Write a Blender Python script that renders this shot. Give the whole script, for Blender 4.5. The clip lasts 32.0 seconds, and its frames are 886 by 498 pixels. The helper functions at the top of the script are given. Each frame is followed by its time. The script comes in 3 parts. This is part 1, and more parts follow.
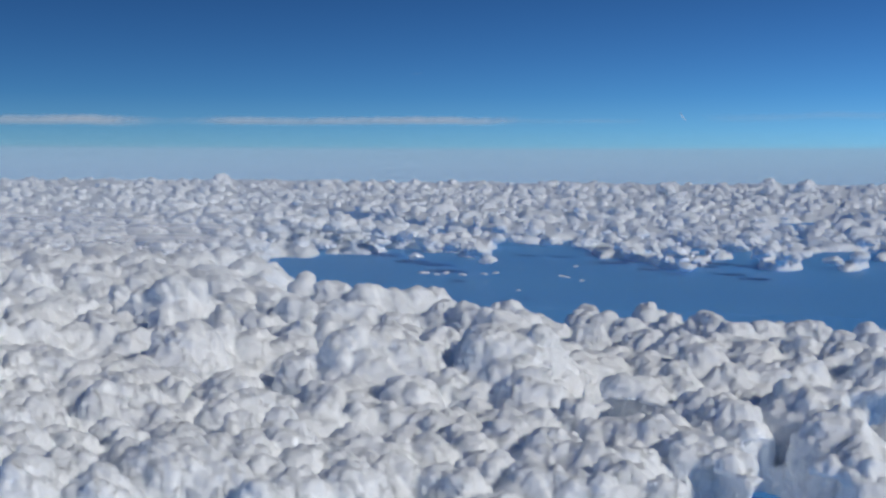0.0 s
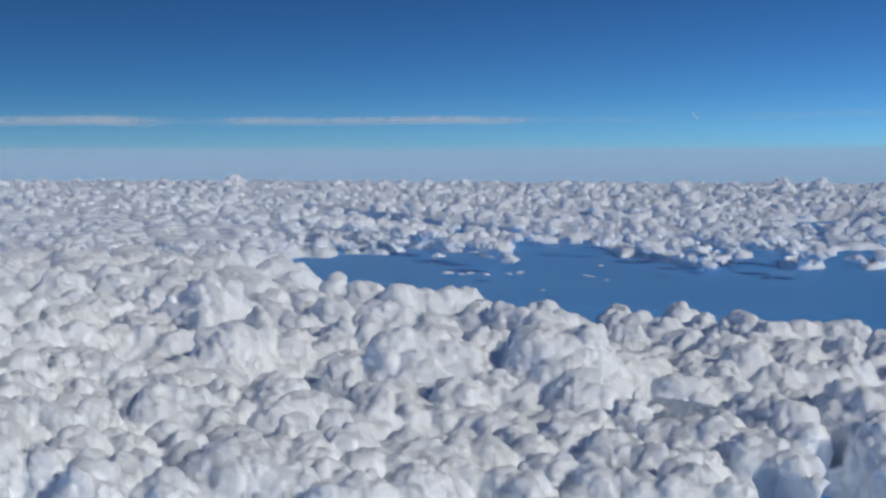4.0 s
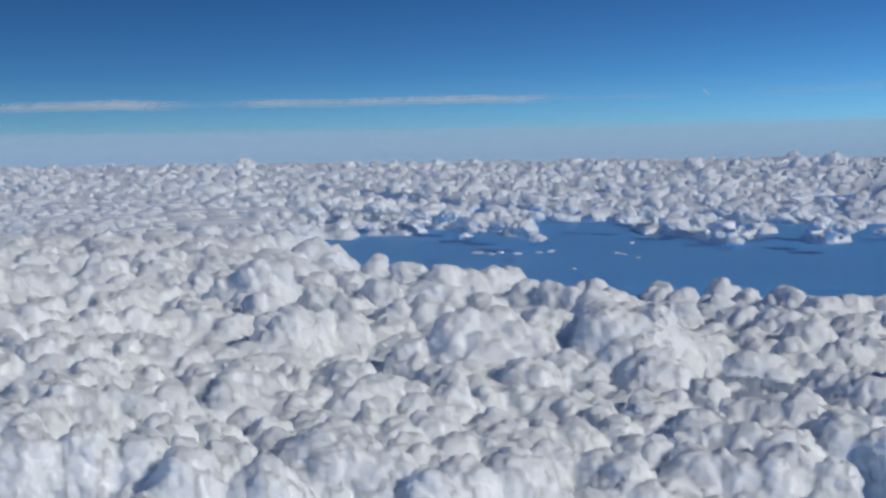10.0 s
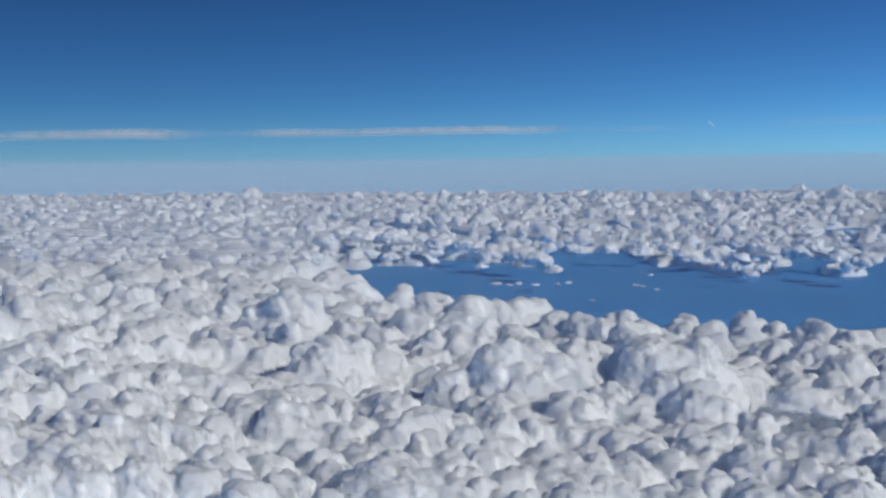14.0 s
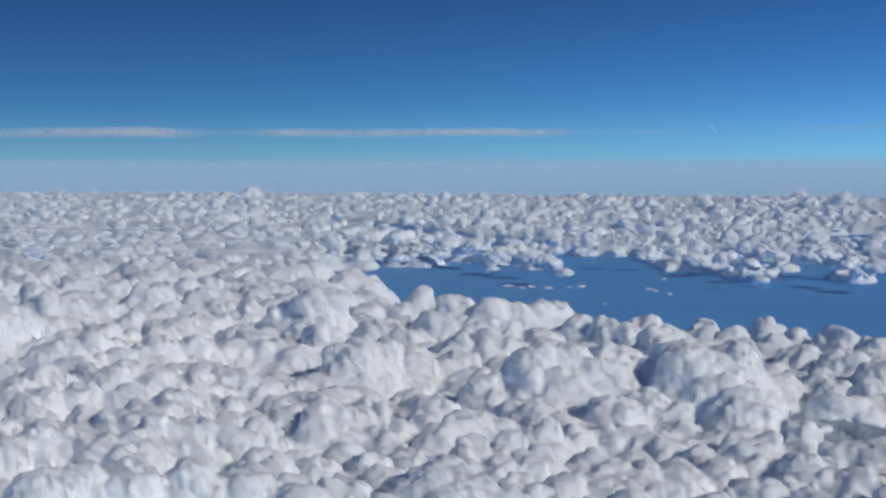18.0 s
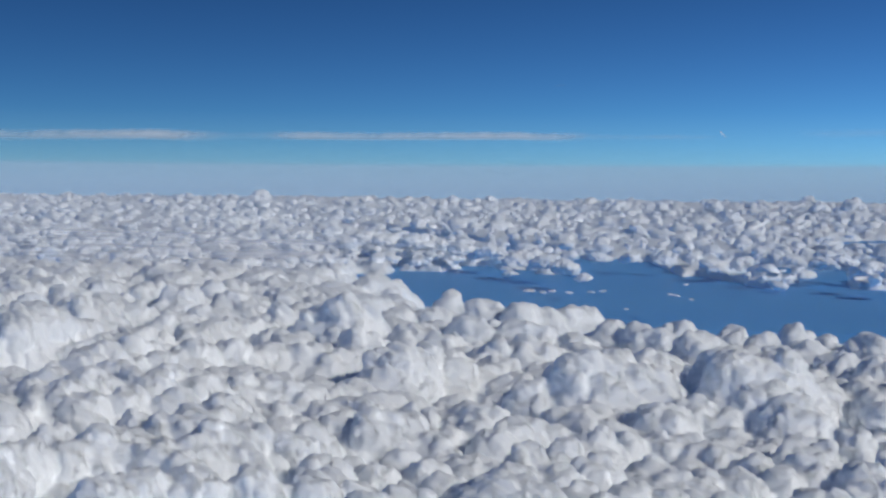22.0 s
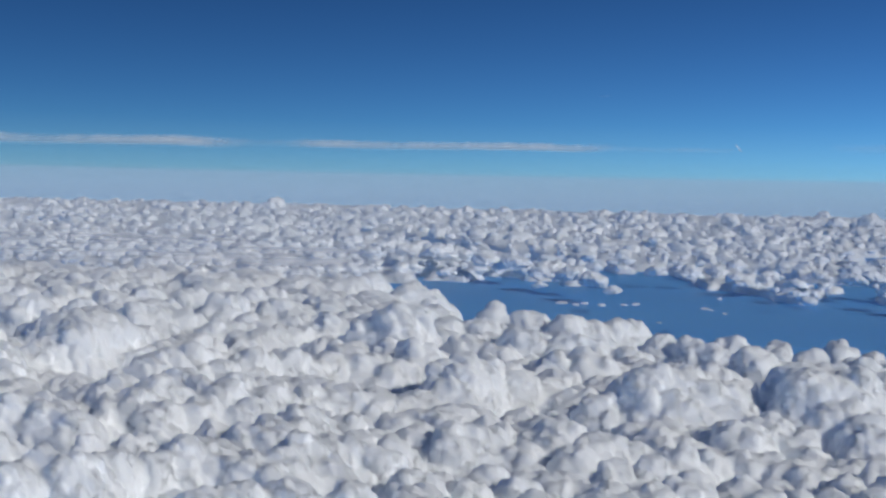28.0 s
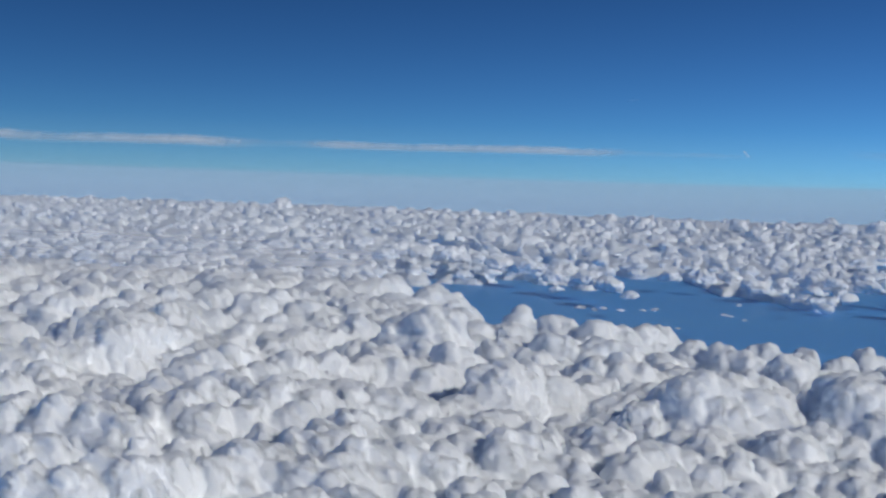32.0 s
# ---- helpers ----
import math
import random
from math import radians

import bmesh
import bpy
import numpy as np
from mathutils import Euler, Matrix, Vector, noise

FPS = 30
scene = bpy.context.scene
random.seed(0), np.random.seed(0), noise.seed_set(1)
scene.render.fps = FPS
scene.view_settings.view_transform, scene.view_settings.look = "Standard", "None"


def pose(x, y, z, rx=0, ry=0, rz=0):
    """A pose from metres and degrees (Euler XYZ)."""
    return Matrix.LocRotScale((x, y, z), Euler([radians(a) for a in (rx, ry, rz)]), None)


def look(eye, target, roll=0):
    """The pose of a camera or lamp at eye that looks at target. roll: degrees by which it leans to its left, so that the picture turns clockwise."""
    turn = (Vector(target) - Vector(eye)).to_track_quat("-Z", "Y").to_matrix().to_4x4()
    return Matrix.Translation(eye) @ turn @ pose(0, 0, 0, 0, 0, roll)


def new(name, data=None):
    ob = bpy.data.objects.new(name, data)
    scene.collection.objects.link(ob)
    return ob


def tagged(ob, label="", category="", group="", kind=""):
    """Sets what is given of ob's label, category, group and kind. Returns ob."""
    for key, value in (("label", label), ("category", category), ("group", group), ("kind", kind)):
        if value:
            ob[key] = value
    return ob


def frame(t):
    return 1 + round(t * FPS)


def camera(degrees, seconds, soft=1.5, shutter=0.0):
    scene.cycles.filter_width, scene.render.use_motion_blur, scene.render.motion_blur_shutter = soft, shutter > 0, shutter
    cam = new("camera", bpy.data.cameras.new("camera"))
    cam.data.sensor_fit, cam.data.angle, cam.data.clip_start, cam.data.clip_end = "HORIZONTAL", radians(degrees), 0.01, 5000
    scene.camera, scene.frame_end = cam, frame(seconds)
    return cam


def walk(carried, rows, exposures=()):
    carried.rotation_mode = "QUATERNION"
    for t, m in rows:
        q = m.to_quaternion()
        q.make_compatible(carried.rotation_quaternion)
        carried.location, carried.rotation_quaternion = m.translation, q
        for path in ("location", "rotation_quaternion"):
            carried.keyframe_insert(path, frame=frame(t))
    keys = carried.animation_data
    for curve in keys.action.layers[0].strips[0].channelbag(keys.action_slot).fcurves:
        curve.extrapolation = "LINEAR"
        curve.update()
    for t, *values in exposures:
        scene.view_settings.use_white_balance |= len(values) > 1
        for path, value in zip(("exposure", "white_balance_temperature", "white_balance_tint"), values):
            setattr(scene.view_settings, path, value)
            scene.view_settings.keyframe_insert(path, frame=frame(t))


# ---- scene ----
# ---- camera: level, straight flight; the hand only turns it ----
cam = camera(39.13, 32.0, soft=2.6)
EYE = 40.0
SPEED = (-1.879, 0.464, -0.0462)
# seconds, turn to the left, tilt up, lean
TURNS = [
    (0, 5.00, -3.59, 0.39), (0.5, 5.04, -3.59, 0.36), (1, 5.09, -3.60, 0.29), (1.5, 5.16, -3.62, 0.29),
    (2, 5.22, -3.62, 0.26), (2.5, 5.28, -3.62, 0.22), (3, 5.34, -3.61, 0.16), (3.5, 5.40, -3.60, 0.16),
    (5.5, 5.54, -3.62, 0.21), (6, 5.53, -3.65, 0.29), (6.5, 5.54, -3.70, 0.26), (7, 5.56, -3.80, 0.25),
    (7.5, 5.61, -3.95, 0.19), (8, 5.66, -4.12, 0.12), (8.5, 5.71, -4.27, -0.10), (9, 5.75, -4.39, -0.32),
    (9.5, 5.78, -4.48, -0.61), (10, 5.83, -4.51, -0.78), (10.5, 5.87, -4.51, -0.84), (11, 5.90, -4.44, -0.87),
    (11.5, 5.91, -4.30, -0.87), (12, 5.93, -4.12, -0.80), (12.5, 5.93, -3.90, -0.70), (13, 5.94, -3.60, -0.62),
    (13.5, 5.94, -3.31, -0.52), (14, 5.96, -3.10, -0.40), (14.5, 5.96, -2.96, -0.27), (16.5, 5.87, -2.92, 0.14),
    (17, 5.86, -2.95, 0.21), (17.5, 5.87, -2.98, 0.24), (18, 5.87, -3.01, 0.26), (18.5, 5.89, -3.01, 0.27),
    (19, 5.92, -2.99, 0.29), (19.5, 5.94, -2.96, 0.32), (20, 5.97, -2.94, 0.37), (20.5, 6.01, -2.91, 0.38),
    (21, 6.07, -2.88, 0.47), (21.5, 6.11, -2.86, 0.51), (22, 6.14, -2.83, 0.56), (22.5, 6.19, -2.78, 0.63),
    (23, 6.23, -2.75, 0.68), (23.5, 6.28, -2.69, 0.76), (24, 6.32, -2.65, 0.84), (24.5, 6.35, -2.59, 0.94),
    (25, 6.38, -2.54, 0.99), (25.5, 6.41, -2.50, 1.06), (27.5, 6.58, -2.39, 1.31), (28, 6.61, -2.38, 1.37),
    (28.5, 6.64, -2.35, 1.39), (29, 6.66, -2.34, 1.48), (29.5, 6.69, -2.32, 1.58), (30, 6.72, -2.32, 1.66),
    (30.5, 6.73, -2.30, 1.76), (31, 6.74, -2.29, 1.85), (31.5, 6.76, -2.29, 1.94), (32, 6.79, -2.27, 2.03),
]


def aim(t, yaw, pitch, lean):
    eye = Vector((SPEED[0] * t, SPEED[1] * t, EYE + SPEED[2] * t))
    y, p = radians(yaw), radians(pitch)
    way = Vector((-math.sin(y) * math.cos(p), math.cos(y) * math.cos(p), math.sin(p)))
    return look(eye, eye + way * 100, lean)


walk(cam, [(t, aim(t, a, b, c)) for t, a, b, c in TURNS])

# ---- light: a low sun to the right, a deep blue sky at height ----
SUN_EL, SUN_AZ = radians(32), radians(122)
world = bpy.data.worlds.new("sky")
scene.world = world
world.use_nodes = True
wn, wl = world.node_tree.nodes, world.node_tree.links
sky = wn.new("ShaderNodeTexSky")
sky.sky_type, sky.sun_disc = "NISHITA", False
sky.sun_elevation, sky.sun_rotation = SUN_EL, -SUN_AZ
sky.altitude, sky.air_density, sky.dust_density, sky.ozone_density = 6000, 1.0, 0.2, 3.0
# the thin dry air up here deepens the blue overhead
dim, deep = wn.new("ShaderNodeVectorMath"), wn.new("ShaderNodeGamma")
dim.operation, dim.inputs[1].default_value = "MULTIPLY", (0.081, 0.107, 0.110)
deep.inputs["Gamma"].default_value = 1.6
wn["Background"].inputs["Strength"].default_value = 0.73
wl.new(sky.outputs["Color"], dim.inputs[0])
wl.new(dim.outputs["Vector"], deep.inputs["Color"])
wl.new(deep.outputs["Color"], wn["Background"].inputs["Color"])

sun = new("sun", bpy.data.lights.new("sun", "SUN"))
sun.data.energy, sun.data.angle, sun.data.color = 1.85, radians(0.6), (1.0, 0.955, 0.885)
to_sun = Vector((math.sin(SUN_AZ) * math.cos(SUN_EL), math.cos(SUN_AZ) * math.cos(SUN_EL), math.sin(SUN_EL)))
sun.matrix_world = look(to_sun * 500, (0, 0, 0))
scene.view_settings.exposure = 0.0


# ---- materials ----
def material(name):
    m = bpy.data.materials.new(name)
    m.use_nodes = True
    n, l = m.node_tree.nodes, m.node_tree.links
    n.clear()
    return m, n, l, n.new("ShaderNodeOutputMaterial")


def noise_node(n, l, scale, detail=6.0, rough=0.6, space="Object", stretch=(1, 1, 1)):
    co, mp, tx = n.new("ShaderNodeTexCoord"), n.new("ShaderNodeMapping"), n.new("ShaderNodeTexNoise")
    mp.inputs["Scale"].default_value = stretch
    l.new(co.outputs[space], mp.inputs["Vector"])
    l.new(mp.outputs["Vector"], tx.inputs["Vector"])
    tx.inputs["Scale"].default_value, tx.inputs["Detail"].default_value, tx.inputs["Roughness"].default_value = scale, detail, rough
    return tx.outputs["Fac"]


def ramp(n, l, fac, stops):
    r = n.new("ShaderNodeValToRGB")
    l.new(fac, r.inputs["Fac"])
    e = r.color_ramp.elements
    while len(e) < len(stops):
        e.new(0.5)
    for k, (p, c) in zip(e, stops):
        k.position, k.color = p, (c if len(c) == 4 else (*c, 1))
    return r.outputs["Color"]


def cloud_material(name, scale, bump, deep, white=(0.93, 0.965, 1.0)):
    """Dense water cloud: bright, matt, light soaking through its skin, with fine billows in relief."""
    m, n, l, out = material(name)
    b, bp = n.new("ShaderNodeBsdfPrincipled"), n.new("ShaderNodeBump")
    l.new(ramp(n, l, noise_node(n, l, scale * 0.35, 3), [(0.3, tuple(0.97 * c for c in white)), (0.7, white)]), b.inputs["Base Color"])
    b.inputs["Roughness"].default_value, b.inputs["Specular IOR Level"].default_value = 1.0, 0.0
    b.inputs["Subsurface Weight"].default_value, b.inputs["Subsurface Scale"].default_value = 1.0, deep
    b.inputs["Subsurface Radius"].default_value = (1.0, 1.0, 1.0)
    b.subsurface_method = "BURLEY"
    l.new(noise_node(n, l, scale, 7, 0.62), bp.inputs["Height"])
    bp.inputs["Strength"].default_value, bp.inputs["Distance"].default_value = 0.6, bump
    l.new(bp.outputs["Normal"], b.inputs["Normal"])
    l.new(b.outputs["BSDF"], out.inputs["Surface"])
    return m


CLOUD = cloud_material("cloud", 1.6, 0.05, 1.25)
DECK = cloud_material("cloud_deck", 0.6, 0.08, 2.5)


def sea_material():
    m, n, l, out = material("sea")
    b = n.new("ShaderNodeBsdfPrincipled")
    c = ramp(n, l, noise_node(n, l, 0.004, 5, 0.55, stretch=(0.6, 1.6, 1)), [(0.35, (0.11, 0.42, 0.92)), (0.6, (0.13, 0.46, 0.95)), (0.8, (0.28, 0.50, 0.90))])
    l.new(c, b.inputs["Base Color"])
    b.inputs["Roughness"].default_value, b.inputs["IOR"].default_value = 0.45, 1.33
    l.new(b.outputs["BSDF"], out.inputs["Surface"])
    return m


SEA = sea_material()




def veil_material(name, scale, low, high, most, stretch=(1, 1, 1), colour=(0.98, 0.98, 1.0)):
    """Thin cloud: partly clear, its density following a fine noise and fading to nothing at the sheet's edge."""
    m, n, l, out = material(name)
    dif, tra, clear, mix, half = (n.new(k) for k in ("ShaderNodeBsdfDiffuse", "ShaderNodeBsdfTranslucent", "ShaderNodeBsdfTransparent", "ShaderNodeMixShader", "ShaderNodeMixShader"))
    for s in (dif, tra):
        s.inputs["Color"].default_value = (*colour, 1)
    half.inputs["Fac"].default_value = 0.15
    l.new(dif.outputs["BSDF"], half.inputs[1])
    l.new(tra.outputs["BSDF"], half.inputs[2])
    fac = ramp(n, l, noise_node(n, l, scale, 7, 0.6, stretch=stretch), [(low, (0, 0, 0)), (high, (1, 1, 1))])
    at = n.new("ShaderNodeAttribute")
    at.attribute_name = "thick"
    a, b = n.new("ShaderNodeMath"), n.new("ShaderNodeMath")
    a.operation = b.operation = "MULTIPLY"
    l.new(fac, a.inputs[0])
    l.new(at.outputs["Fac"], a.inputs[1])
    l.new(a.outputs[0], b.inputs[0])
    b.inputs[1].default_value = most
    l.new(b.outputs[0], mix.inputs["Fac"])
    l.new(clear.outputs["BSDF"], mix.inputs[1])
    l.new(half.outputs["Shader"], mix.inputs[2])
    l.new(mix.outputs["Shader"], out.inputs["Surface"])
    return m


# ---- meshes ----
def mesh_of(name, verts, faces, mat, thick=None):
    me = bpy.data.meshes.new(name)
    faces = np.asarray(faces, np.int32)
    k = faces.shape[1]
    me.vertices.add(len(verts))
    me.vertices.foreach_set("co", np.asarray(verts, np.float32).ravel())
    me.loops.add(faces.size)
    me.loops.foreach_set("vertex_index", faces.ravel())
    me.polygons.add(len(faces))
    me.polygons.foreach_set("loop_start", np.arange(0, faces.size, k, dtype=np.int32))
    me.polygons.foreach_set("use_smooth", np.ones(len(faces), bool))
    if thick is not None:
        me.attributes.new("thick", "FLOAT", "POINT").data.foreach_set("value", np.asarray(thick, np.float32).ravel())
    me.update(calc_edges=True)
    me.validate()
    me.materials.append(mat)
    return me


def grid_faces(rows, cols):
    i = np.arange(rows * cols).reshape(rows, cols)
    return np.stack([i[:-1, :-1], i[:-1, 1:], i[1:, 1:], i[1:, :-1]], -1).reshape(-1, 4)


def smooth(lo, hi, x):
    t = np.clip((x - lo) / (hi - lo), 0, 1)
    return t * t * (3 - 2 * t)


def ball(level):
    bm = bmesh.new()
    bmesh.ops.create_icosphere(bm, subdivisions=level, radius=1)
    bm.verts.ensure_lookup_table()
    v = np.array([x.co[:] for x in bm.verts])
    f = np.array([[x.index for x in p.verts] for p in bm.faces])
    bm.free()
    return v, f


def swell(d, reach, centres, radii, soft):
    """The outer surface, along each direction d, of a lump and the balls that bud from it, with rounded creases."""
    reach, inner = reach.copy(), radii**2 - (centres**2).sum(1)
    for k in range(0, len(d), 2000):
        along = d[k:k + 2000].astype(np.float32) @ centres.T.astype(np.float32)
        under = along**2 + inner.astype(np.float32)
        out = np.where(under > 0, along + np.sqrt(np.maximum(under, 0)), 0)
        top = np.maximum(reach[k:k + 2000], out.max(1))
        total = np.exp((out - top[:, None]) / soft).sum(1) + np.exp((reach[k:k + 2000] - top) / soft)
        reach[k:k + 2000] = top + soft * np.log(total)
    return reach


def buds(rng, d, reach, count, small, large, sink):
    pick = rng.choice(np.flatnonzero(d[:, 2] > -0.4), count)
    r = small * (large / small) ** (rng.random(count) ** 1.5)
    return d[pick] * (reach[pick] - sink * r)[:, None], r


def vapour(p, seed):
    """Smooth noise, -1 to 1, in space."""
    table = np.random.default_rng(seed).random((24, 24, 24)) * 2 - 1
    i = np.floor(p).astype(int)
    t = p - i
    t = t * t * (3 - 2 * t)
    out = 0.0
    for k in np.ndindex(2, 2, 2):
        q = (i + k) % 24
        out = out + table[q[:, 0], q[:, 1], q[:, 2]] * np.prod(np.where(k, t, 1 - t), 1)
    return out


def billow_mesh(name, level, seed, steps, mat, cut=-0.3):
    """A cauliflower heap about one metre in radius: buds upon buds upon a mound, bent out of the round. A seed gives one shape at any level."""
    rng = np.random.default_rng(seed)
    ball_d, f = ball(level)
    f = f[(ball_d[f][:, :, 2] > cut).all(1)]
    pool = rng.normal(size=(2500, 3))
    d = np.concatenate([pool / np.linalg.norm(pool, axis=1)[:, None], ball_d])
    bent = d + 0.16 * np.stack([vapour(d * 2.3 + 5 * k, seed + k) for k in range(3)], 1) + 0.05 * np.stack([vapour(d * 7 + 7 * k, seed + 3 + k) for k in range(3)], 1)
    bent /= np.linalg.norm(bent, axis=1)[:, None]
    reach = 0.60 + 0.30 * smooth(0.0, -0.5, bent[:, 2])
    for count, small, large, sink in steps:
        centres, radii = buds(rng, bent[:2500], reach[:2500], count, small, large, sink)
        reach = swell(bent, reach, centres, radii, 0.13 * small)
    reach = reach * (1 + 0.07 * vapour(d * 1.7, seed + 9))
    reach = reach / np.percentile(reach[:2500][d[:2500, 2] > 0], 72)
    if level > 4:
        reach = reach + 0.010 * vapour(d * 13, seed + 10) + 0.006 * vapour(d * 29, seed + 11)
    d, reach = d[2500:], reach[2500:]
    used = np.unique(f)
    return mesh_of(name, (d * reach[:, None])[used], np.searchsorted(used, f), mat)


LOBED = ((10, 0.30, 0.55, 0.45), (42, 0.13, 0.28, 0.42))
FINE = LOBED + ((190, 0.05, 0.12, 0.36), (600, 0.026, 0.05, 0.30))
MEDIUM = [billow_mesh("billow", 5, 30 + k, FINE[:3], DECK) for k in range(14)]
SMALL = [billow_mesh("billow_small", 4, 60 + k, FINE[:3], DECK) for k in range(12)]

rnd = random.Random(7)


def spun(x, y, z, r, flat=1.0):
    return Matrix.LocRotScale((x, y, z), Euler((rnd.uniform(-0.2, 0.2), rnd.uniform(-0.2, 0.2), rnd.uniform(0, 6.28))), (r * rnd.uniform(0.95, 1.12), r * rnd.uniform(0.95, 1.12), r * flat * rnd.uniform(0.92, 1.05)))


def lobe_on(ob, x, y, z, r, flat, kinds):
    """A smaller head that is part of a heap, at its own place in the world."""
    lobe = new("lobe", rnd.choice(kinds))
    lobe.parent = ob
    lobe.matrix_basis = ob.matrix_world.inverted() @ spun(x, y, z, r, flat)
    return lobe


def cloud(x, y, z, r, label, group, flat=1.0, lobes=3):
    """A lone heap of cumulus: one main head, with smaller heads as parts round its shoulders."""
    ob = tagged(new("cumulus_cloud", rnd.choice(MEDIUM)), label, "cloud", group)
    ob.matrix_world = spun(x, y, z, r, flat)
    for _ in range(lobes):
        a, up, s = rnd.uniform(0, 6.28), rnd.uniform(-0.4, 0.3), rnd.uniform(0.35, 0.6)
        lobe_on(ob, x + r * 0.8 * math.cos(a) * math.cos(up), y + r * 0.8 * math.sin(a) * math.cos(up), z + r * 0.8 * flat * math.sin(up), r * s, flat, SMALL)
    return ob


# ---- sea far below ----
ring = [0, 60, 150, 300, 450, 600, 800, 1100, 1500, 2200, 3200, 4900]
a = np.linspace(0, 2 * np.pi, 97)
v = np.array([(q * math.cos(t), q * math.sin(t), -26.0) for q in ring for t in a])
sea = tagged(new("water", mesh_of("water", v, grid_faces(len(ring), len(a)), SEA)), "deep blue sea far below under clear air", "sea", kind="structure")


# ---- merged banks of cloud: balls upon balls, joined into one soft skin ----
class Bank:
    """A field over the bearing u = x / y, the logarithm of the distance and the height above a level, as a share of the distance."""

    def __init__(self, us, ys, ss, steps, level):
        self.step = np.array(steps)
        self.low = np.array((us[0], math.log(ys[0]), ss[0]))
        self.count = [int((b - a) / s) + 1 for (a, b), s in zip((us, np.log(ys), ss), steps)]
        self.level = level
        self.field = np.full(self.count, -0.02, np.float32)
        self.u, self.w, self.s = (self.low[k] + self.step[k] * np.arange(self.count[k]) for k in range(3))
        self.base = level(self.u[:, None], np.exp(self.w)[None])

    def ball(self, x, y, z, r, flat=0.95):
        reach = r / y + 0.004
        u, w = x / y, math.log(y)
        j = np.clip(np.searchsorted(self.u, (u - reach * 1.15, u + reach * 1.15)), 0, self.count[0])
        k = np.clip(np.searchsorted(self.w, (w - reach, w + reach)), 0, self.count[1])
        if j[0] == j[1] or k[0] == k[1]:
            return
        j, k = slice(*j), slice(*k)
        far = np.exp(self.w[k])[None]
        s = (z - self.base[j, k]) / far
        n = np.clip(np.searchsorted(self.s, (s.min() - reach, s.max() + reach)), 0, self.count[2])
        if n[0] == n[1]:
            return
        n = slice(*n)
        across = (self.u[j, None] * far - x) ** 2 + (far - y) ** 2
        up = (self.s[None, None, n] - s[..., None]) * far[..., None] / flat
        d = (r - np.sqrt(across[..., None] + up * up)) / y
        part = self.field[j, k, n]
        np.maximum(part, d.astype(np.float32), out=part)

    def soften(self, times):
        f = self.field
        for _ in range(times):
            for axis in range(3):
                a = np.moveaxis(f, axis, 0)
                a[1:-1] = 0.25 * a[:-2] + 0.5 * a[1:-1] + 0.25 * a[2:]

    def skin(self):
        """Vertices and quads of the surface where the field is nought."""
        f, s = self.field, self.field > 0
        nu, nw, ns = s.shape
        box = [slice(None, -1), slice(1, None)]
        total = sum(s[box[i], box[j], box[k]].astype(np.int8) for i, j, k in np.ndindex(2, 2, 2))
        cells = np.stack(np.nonzero((total > 0) & (total < 8)), 1)
        number = np.full((nu - 1, nw - 1, ns - 1), -1, np.int32)
        number[cells[:, 0], cells[:, 1], cells[:, 2]] = np.arange(len(cells))
        corners = list(np.ndindex(2, 2, 2))
        value = [f[cells[:, 0] + i, cells[:, 1] + j, cells[:, 2] + k] for i, j, k in corners]
        place, hits = np.zeros((len(cells), 3)), np.zeros(len(cells))
        for a in range(8):
            for axis in range(3):
                if corners[a][axis]:
                    continue
                b = corners.index(tuple(1 if q == axis else c for q, c in enumerate(corners[a])))
                cross = (value[a] > 0) != (value[b] > 0)
                t = np.where(cross, value[a] / np.where(cross, value[a] - value[b], 1), 0)
                for q in range(3):
                    place[:, q] += cross * (corners[a][q] + (t if q == axis else 0))
                hits += cross
        p = (place / hits[:, None] + cells) * self.step + self.low
        quads = []
        for axis in range(3):
            a, b = (axis + 1) % 3, (axis + 2) % 3
            x, y = np.moveaxis(s, axis, 0)[:-1], np.moveaxis(s, axis, 0)[1:]
            for out in (True, False):
                e = np.stack(np.nonzero((x & ~y) if out else (~x & y)), 1)
                rest = [q for q in range(3) if q != axis]
                g = np.zeros((len(e), 3), int)
                g[:, axis], g[:, rest[0]], g[:, rest[1]] = e[:, 0], e[:, 1], e[:, 2]
                g = g[(g[:, a] > 0) & (g[:, b] > 0) & (g[:, a] < self.count[a] - 1) & (g[:, b] < self.count[b] - 1)]
                ring = []
                for da, db in ((1, 1), (0, 1), (0, 0), (1, 0)):
                    h = g.copy()
                    h[:, a] -= da
                    h[:, b] -= db
                    ring.append(number[h[:, 0], h[:, 1], h[:, 2]])
                quads.append(np.stack(ring if out else ring[::-1], 1))
        y = np.exp(p[:, 1])
        z = self.level(p[:, 0], y) + p[:, 2] * y
        return np.stack([p[:, 0] * y, y, z], 1), np.concatenate(quads)


def heap(bank, rng, x, y, z, r, first, skirt=True, flat=0.95):
    """Adds a heap to a bank: a mound and the heads on it."""
    bank.ball(x, y, z, r * 0.9, flat)
    if skirt:
        bank.ball(x, y, z - 0.8 * r, r * 1.4)
    for _ in range(first):
        a, up = rng.uniform(0, 6.283), math.asin(rng.uniform(-0.35, 0.98))
        way = np.array((math.cos(a) * math.cos(up), math.sin(a) * math.cos(up), math.sin(up)))
        s = r * rng.uniform(0.32, 0.62)
        bank.ball(*(np.array((x, y, z)) + way * (1, 1, flat) * (r * 1.03 - 0.82 * s)), s, flat)


